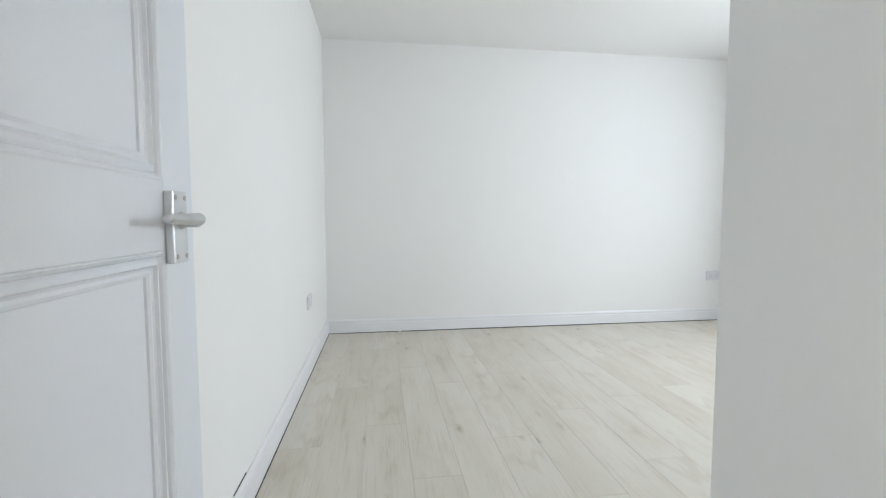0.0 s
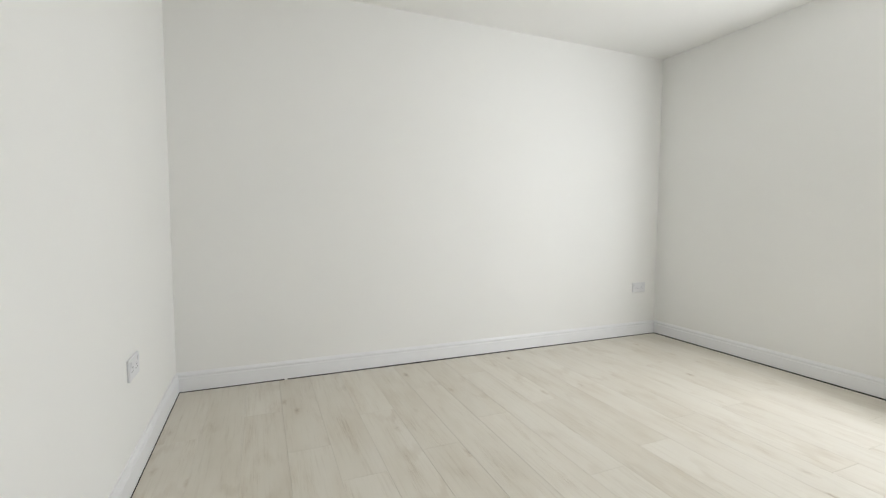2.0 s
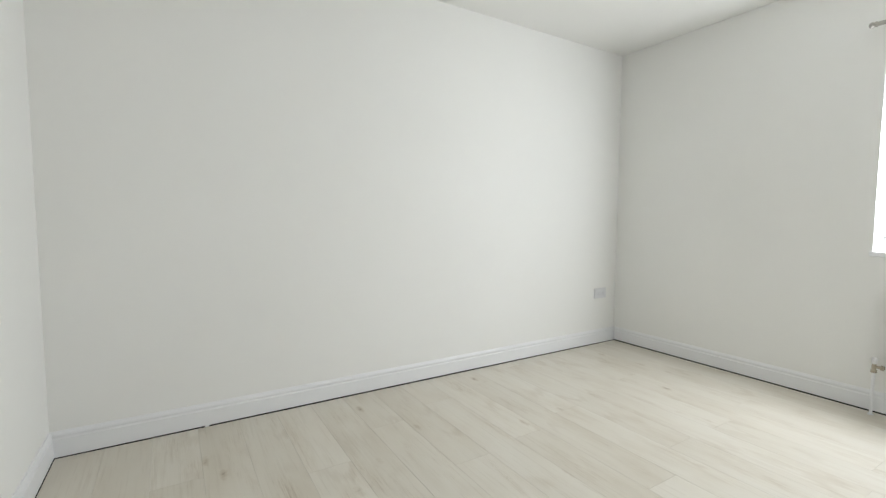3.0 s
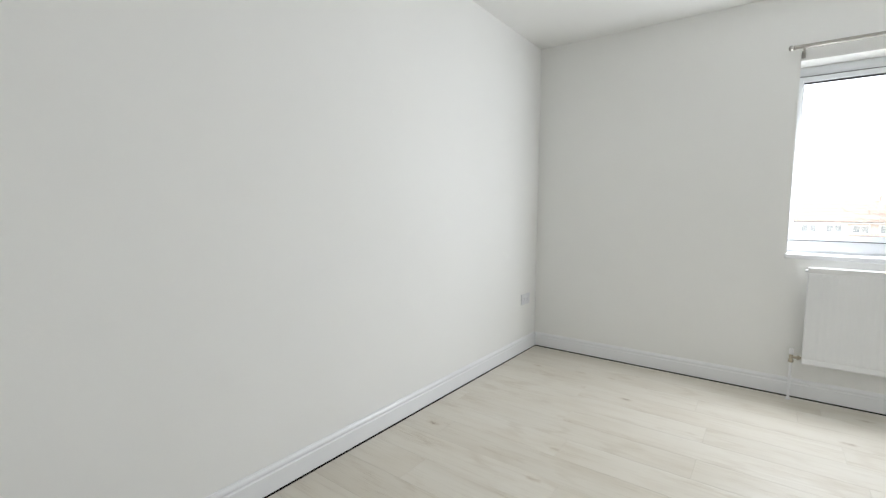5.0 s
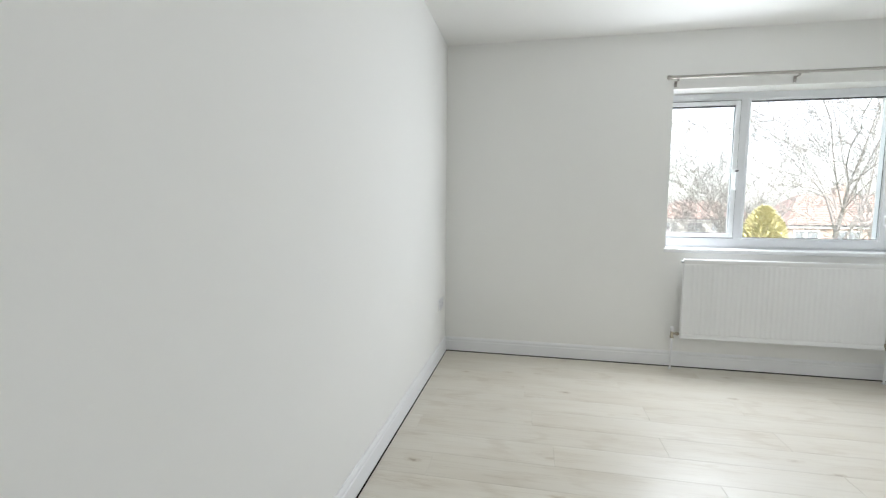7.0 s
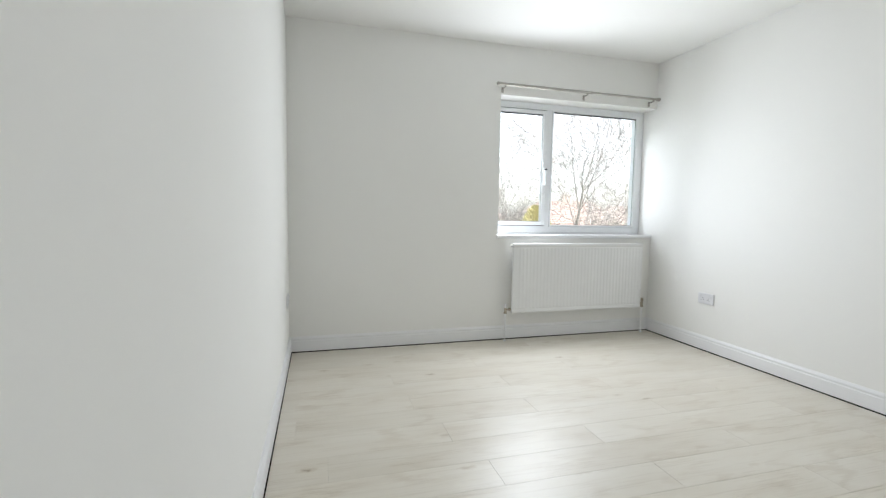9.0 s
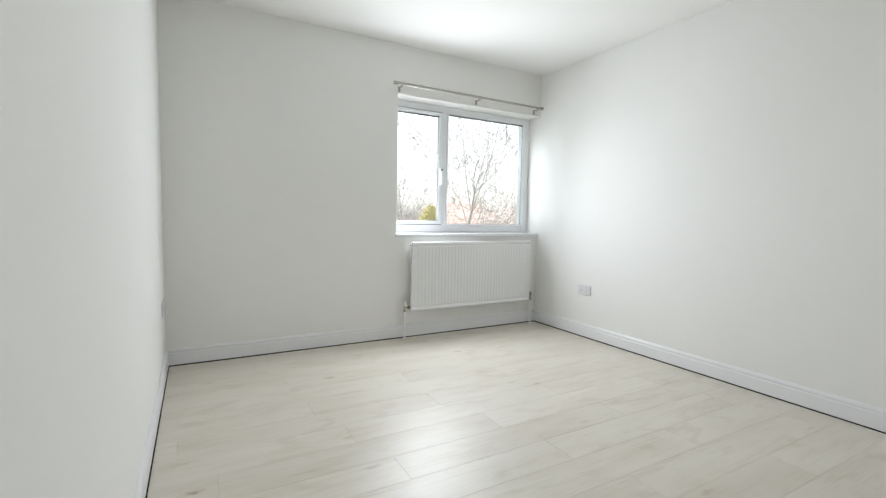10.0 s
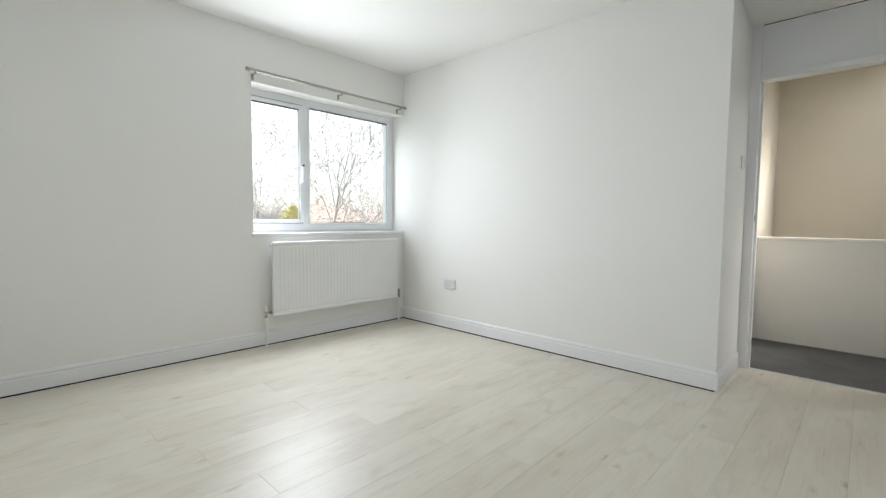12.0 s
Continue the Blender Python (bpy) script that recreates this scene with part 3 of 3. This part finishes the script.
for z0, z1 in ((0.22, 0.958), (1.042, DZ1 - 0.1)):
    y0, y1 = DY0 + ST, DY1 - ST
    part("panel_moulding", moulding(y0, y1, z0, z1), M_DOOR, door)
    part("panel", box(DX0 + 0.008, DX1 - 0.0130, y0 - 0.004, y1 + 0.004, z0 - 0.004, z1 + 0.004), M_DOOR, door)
# lever on a back plate
hy, hz = -3.311, 0.986
plate = part("back_plate", box(DX1, DX1 + 0.010, hy - 0.020, hy + 0.019, hz - 0.044, hz + 0.044, 0.0015), M_CHROME, door, "satin chrome back plate")
for dy in (-0.012, 0.012):
    for dz in (-0.036, 0.036):
        part("screw", tube((DX1 + 0.006, hy + dy, hz + dz), (DX1 + 0.0106, hy + dy, hz + dz), 0.0032, seg=12), M_NICKEL, plate, "dull screw head", smooth=True)
b = lathe([(0.011, 0), (0.011, 0.006), (0.0085, 0.010), (0.0085, 0.025)], (DX1 + 0.006, hy, hz + 0.008), (DX1 + 1, hy, hz + 0.008))
lv = carried_profile([((DX1 + 0.030 + o, y, hz + 0.0095), (1, 0, 0), [(w * math.cos(a) ** 3 * 0.35 + w * math.cos(a) * 0.65, h * math.sin(a)) for a in (i * math.pi / 8 for i in range(16))])
                      for y, w, h, o in ((hy - 0.080, 0.005, 0.0035, 0), (hy - 0.079, 0.0062, 0.0050, 0), (hy - 0.05, 0.0066, 0.0058, 0.001), (hy - 0.02, 0.0072, 0.0072, 0.001),
                                         (hy + 0.004, 0.0075, 0.0082, 0), (hy + 0.010, 0.0066, 0.0074, -0.001), (hy + 0.013, 0.004, 0.005, -0.002))])
me = quick_mesh(lv, "lever")
b.from_mesh(me)
bpy.data.meshes.remove(me)
part("lever", b, M_CHROME, door, "satin chrome lever", smooth=True)
for z in (0.25, 1.0, 1.75):
    part("hinge", tube((DX1 + 0.003, DY0 - 0.003, z - 0.04), (DX1 + 0.003, DY0 - 0.003, z + 0.04), 0.005, seg=10), M_CHROME, door, smooth=True)


# ---------------------------------------------------------------- floor boards
floor = thing("floor", "whitewashed oak laminate plank floor", "floor", (0, 0, 0), kind="structure")
PW, PL, X0 = 0.192, 1.285, 0.185 - 0.192
FY1, FY0 = -0.004, -3.91
plank_cache = {}


def plank_mesh(w, l):
    key = (round(w, 3), round(l, 3))
    if key not in plank_cache:
        bm = bmesh.new()
        c = 0.0006
        lo = [bm.verts.new((x, y, -0.010)) for x, y in ((0, 0), (w, 0), (w, l), (0, l))]
        mid = [bm.verts.new((x, y, -c)) for x, y in ((0, 0), (w, 0), (w, l), (0, l))]
        hi = [bm.verts.new((x, y, 0)) for x, y in ((c, c), (w - c, c), (w - c, l - c), (c, l - c))]
        for a, d in ((lo, mid), (mid, hi)):
            for i in range(4):
                bm.faces.new((a[i], a[(i + 1) % 4], d[(i + 1) % 4], d[i]))
        bm.faces.new(hi)
        bm.faces.new(lo[::-1])
        me = quick_mesh(bm, "plank")
        me.materials.append(M_PLANK)
        plank_cache[key] = me
    return plank_cache[key]


ENDS = {0: -1.96, 1: -1.28, 2: -1.79, 3: -2.26, 4: -1.285, 5: -1.99, 6: -2.46, 7: -1.75, 8: -2.26, 9: -1.63, 10: -0.927, 11: -1.525,
        12: -0.82, 13: -0.09, 14: -0.715, 15: -1.38, 16: -0.665, 17: -1.30, 18: -0.5, 19: -1.9, 20: -0.9}
for i in range(22):
    xa, xb = X0 + i * PW, X0 + (i + 1) * PW
    xa, xb = max(xa, 0.003), min(xb, XC - 0.019)
    if xb - xa < 0.02:
        continue
    ylow = FY0 if xa < XR - 0.05 else YD + 0.019
    if xa < XR < xb:                              # the narrow strip beside the return wall
        ob = new("plank", plank_mesh(XR - xa, ylow - FY0 - 0.0008))
        ob.location = (xa, FY0, 0)
        ob.parent = floor
    cut = ENDS.get(i, -1.0)
    while cut < FY1:
        cut += PL
    ys = [FY1]
    while cut > ylow + 0.02:
        if cut < FY1 - 0.02:
            ys.append(cut)
        cut -= PL
    ys.append(ylow)
    for hi_, lo_ in zip(ys, ys[1:]):
        ob = new("plank", plank_mesh(xb - xa - 0.0005, hi_ - lo_ - 0.0004))
        ob.location = (xa, lo_, 0)
        ob.parent = floor


# ---------------------------------------------------------------- outside
GZ = -5.0
bm = bmesh.new()
bmesh.ops.create_grid(bm, x_segments=4, y_segments=4, size=3000, matrix=Matrix.Translation((0, 0, GZ)))
tagged(part("ground", bm, M_GRASS), "grass ground stretching away below the window", "ground", kind="structure")


def house(name, label, x, y0, y1, eave, ridge, depth=8.0, hip=0.0, chimneys=(), windows=3, wall=None, group="houses outside", over=0.21):
    """A house whose front, at x, faces the window; the ridge runs along y."""
    top = thing(name, label, "house", (x, (y0 + y1) / 2, GZ), group=group)
    part("wall", box(x, x + depth, y0, y1, GZ, eave), wall or M_BRICK, top)
    bm = bmesh.new()
    o = 0.35
    xe0, xe1, ya, yb, xm = x - o, x + depth + o, y0 - over, y1 + over, x + depth / 2
    for lift in (0.0, 0.12):
        z = eave - 0.12 + lift
        vs = [bm.verts.new(p) for p in ((xe0, ya, z), (xe1, ya, z), (xe1, yb, z), (xe0, yb, z), (xm, ya + hip, ridge + lift), (xm, yb - hip, ridge + lift))]
        for f in ((0, 3, 5, 4), (1, 4, 5, 2), (0, 4, 1), (3, 2, 5)):
            bm.faces.new([vs[i] for i in f])
    roof = part("roof", bm, M_TILE, top)
    # courses of tiles on the front slope
    n = 14
    bm = bmesh.new()
    for i in range(n):
        f = (i + 0.5) / n
        xx, zz = xe0 + (xm - xe0) * f, eave + (ridge + 0.12 - eave) * f
        a, c = ya + hip * f, yb - hip * f
        box(xx - 0.05, xx + 0.05, a, c, zz + 0.0, zz + 0.06, bm=bm)
    part("tile_course", bm, M_TILE, roof)
    part("gutter", box(xe0 - 0.1, xe0 + 0.02, ya, yb, eave - 0.14, eave - 0.02, 0.02), M_SEAL, top)
    part("fascia", box(xe0 + 0.02, xe0 + 0.06, ya, yb, eave - 0.3, eave - 0.1), M_FARFRAME, top)
    for cy in chimneys:
        c = part("chimney", box(xm - 0.35, xm + 0.35, cy - 0.5, cy + 0.5, ridge - 0.5, ridge + 0.8, 0.04), M_BRICK, roof)
        for d in (-0.25, 0.25):
            part("chimney_pot", tube((xm, cy + d, ridge + 0.8), (xm, cy + d, ridge + 1.15), 0.13, 0.10, 10), M_TILE, roof)
    for k in range(windows):
        yc = y0 + (k + 0.5) * (y1 - y0) / windows
        for zc, h in ((eave - 1.05, 1.15), (eave - 3.75, 1.3)):
            w = 1.9
            bm = box(x - 0.06, x + 0.03, yc - w / 2, yc - w / 2 + 0.1, zc - h / 2, zc + h / 2)
            box(x - 0.06, x + 0.03, yc + w / 2 - 0.1, yc + w / 2, zc - h / 2, zc + h / 2, bm=bm)
            box(x - 0.055, x + 0.03, yc - w / 2 + 0.1, yc + w / 2 - 0.1, zc + h / 2 - 0.1, zc + h / 2, bm=bm)
            box(x - 0.09, x + 0.03, yc - w / 2 - 0.05, yc + w / 2 + 0.05, zc - h / 2 - 0.08, zc - h / 2 + 0.06, bm=bm)
            box(x - 0.05, x + 0.03, yc - 0.05, yc + 0.05, zc - h / 2 + 0.06, zc + h / 2 - 0.1, bm=bm)
            wf = part("window", bm, M_FARFRAME, top, "white framed window")
            part("pane", box(x - 0.02, x - 0.004, yc - w / 2 + 0.1, yc + w / 2 - 0.1, zc - h / 2 + 0.06, zc + h / 2 - 0.1), M_FARGLASS, wf)
    return top


house("terraced_house", "red brick terraced house with a red tiled roof and a chimney", 85, -19.0, -10.5, -0.1, 2.75, chimneys=(-14.7,), windows=3, over=-0.01)
house("terraced_house", "pale rendered terraced house with a red tiled roof", 85, -10.5, -2.0, -0.1, 2.75, windows=3, wall=M_RENDER, over=-0.01)
house("terraced_house", "red brick terraced house with a red tiled roof and a chimney", 85, -2.0, 6.5, -0.1, 2.75, chimneys=(2.0,), windows=3, over=-0.01)
house("semi_detached_house", "pale rendered house with a hipped red tiled roof", 60, -27.5, -16.3, 0.35, 2.5, hip=3.5, windows=4, wall=M_RENDER)
house("semi_detached_house", "red brick house with a hipped red tiled roof and chimney", 42, -33.5, -21.5, 0.2, 2.7, hip=3.0, windows=4, chimneys=(-27.5,))
house("semi_detached_house", "red brick house with a red tiled roof behind the trees", 52, -56, -38, -0.5, 2.6, hip=3.0, windows=5)


class Wood:
    """Tapered branches gathered into one mesh."""

    def __init__(self):
        self.v, self.f = [], []

    def limb(self, pts, radii, n):
        rings = []
        for i, (p, r) in enumerate(zip(pts, radii)):
            d = (pts[min(i + 1, len(pts) - 1)] - pts[max(i - 1, 0)]).normalized()
            a = d.orthogonal().normalized()
            c = d.cross(a)
            k = len(self.v)
            for j in range(n):
                t = 2 * math.pi * j / n
                self.v.append(tuple(p + (a * math.cos(t) + c * math.sin(t)) * r))
            rings.append(k)
        for a, c in zip(rings, rings[1:]):
            for j in range(n):
                self.f.append((a + j, a + (j + 1) % n, c + (j + 1) % n, c + j))

    def made(self, name, material, parent):
        me = bpy.data.meshes.new(name)
        me.from_pydata(self.v, [], self.f)
        for p in me.polygons:
            p.use_smooth = True
        me.materials.append(material)
        ob = new(name, me)
        ob.parent = parent
        ob.matrix_parent_inverse = parent.matrix_basis.inverted()
        return ob


def bare_tree(at, height, radius, seed, label, forks=4, spread=0.55, levels=4):
    rng = random.Random(seed)
    top = thing("tree", label, "tree", at, group="bare trees outside")
    trunk, crown = Wood(), Wood()

    def grow(p, d, length, r, level):
        pts, radii = [p.copy()], [r]
        steps = 12 if level == 0 else 5 if level < 4 else 4
        bend = 0.05 if level == 0 else 0.15 if level < 3 else 0.24
        for i in range(steps):
            d = (d + Vector((rng.gauss(0, bend), rng.gauss(0, bend), rng.gauss(0.02, bend * 0.6)))).normalized()
            p = p + d * length / steps
            pts.append(p.copy())
            radii.append(max(0.0055, r * (1 - 0.80 * (i + 1) / steps)))
        (trunk if level < 2 else crown).limb(pts, radii, 9 if level == 0 else (6 if level == 1 else 4 if level < 4 else 3))
        if level >= levels:
            return
        kids = forks if level == 0 else (7, 6, 4, 2)[min(level - 1, 3)]
        for k in range(kids):
            if p.x < 6.5:
                return
            i = rng.randint(6, steps) if level == 0 else rng.randint(1, steps)
            a = rng.uniform(0, 2 * math.pi)
            o = d.orthogonal().normalized()
            side = o * math.cos(a) + d.cross(o) * math.sin(a)
            nd = (d * rng.uniform(0.55, 1.0) + side * rng.uniform(0.4, 1.0) * spread / 0.55 + Vector((0, 0, 0.10))).normalized()
            grow(pts[i], nd, length * (rng.uniform(0.32, 0.62) if level == 0 else rng.uniform(0.42, 0.68)), max(radii[i] * rng.uniform(0.35, 0.55), 0.008), level + 1)

    grow(Vector(at), Vector((rng.uniform(-0.05, 0.05), rng.uniform(-0.05, 0.05), 1)), height * 0.56, radius, 0)
    trunk.made("trunk", M_BARK, top)
    crown.made("crown", M_TWIG, top)
    return top


bare_tree((12.6, -8.0, GZ), 12.5, 0.15, 3, "bare winter tree with a thick grey trunk and spreading limbs", 17)
bare_tree((15.0, -7.5, GZ), 11.6, 0.12, 8, "slender bare winter tree with fine twigs", 16, spread=0.42)
bare_tree((17.0, -13.2, GZ), 12.0, 0.13, 15, "bare winter tree with fine brown twigs", 12)
bare_tree((30.0, -9.3, GZ), 8.0, 0.12, 21, "small bare winter tree in front of the houses", 9, levels=3)


def conifer(at, height, radius, seed):
    """A dense golden shrub: a stem under a blunt cone of many small sprays."""
    rng = random.Random(seed)
    top = thing("conifer", "dense yellow-green conifer shrub below the window", "shrub", at)
    w = Wood()
    w.limb([Vector(at), Vector(at) + Vector((0, 0, height * 0.8))], [0.09, 0.03], 8)
    w.made("trunk", M_BARK, top)
    v, f = [], []
    for i in range(14000):
        h = 1 - rng.random() ** 1.7 * 0.85
        rr = radius * min(1.0, ((1 - h) * height / 1.0 + 0.004) ** 0.62)
        a = rng.uniform(0, 2 * math.pi)
        lump = 1 + 0.55 * noise.noise(Vector((math.cos(a) * 3, math.sin(a) * 3, h * 14)))
        q = rr * lump * (1 - 0.35 * rng.random() ** 2)
        p = Vector(at) + Vector((math.cos(a) * q, math.sin(a) * q, h * height))
        d = (Vector((math.cos(a), math.sin(a), 0.9)) + Vector((rng.gauss(0, .4), rng.gauss(0, .4), rng.gauss(0, .3)))).normalized()
        s = d.orthogonal().normalized() * rng.uniform(0.008, 0.018)
        l = rng.uniform(0.04, 0.09)
        k = len(v)
        v += [tuple(p - s * 0.4), tuple(p + s * 0.4), tuple(p + d * l * 0.6 + s), tuple(p + d * l), tuple(p + d * l * 0.6 - s)]
        f.append((k, k + 1, k + 2, k + 3, k + 4))
    me = bpy.data.meshes.new("crown")
    me.from_pydata(v, [], f)
    me.materials.append(M_CONIFER)
    ob = new("crown", me)
    ob.parent = top
    ob.matrix_parent_inverse = top.matrix_basis.inverted()
    return top


conifer((8.9, -4.64, GZ), 6.25, 0.50, 5)
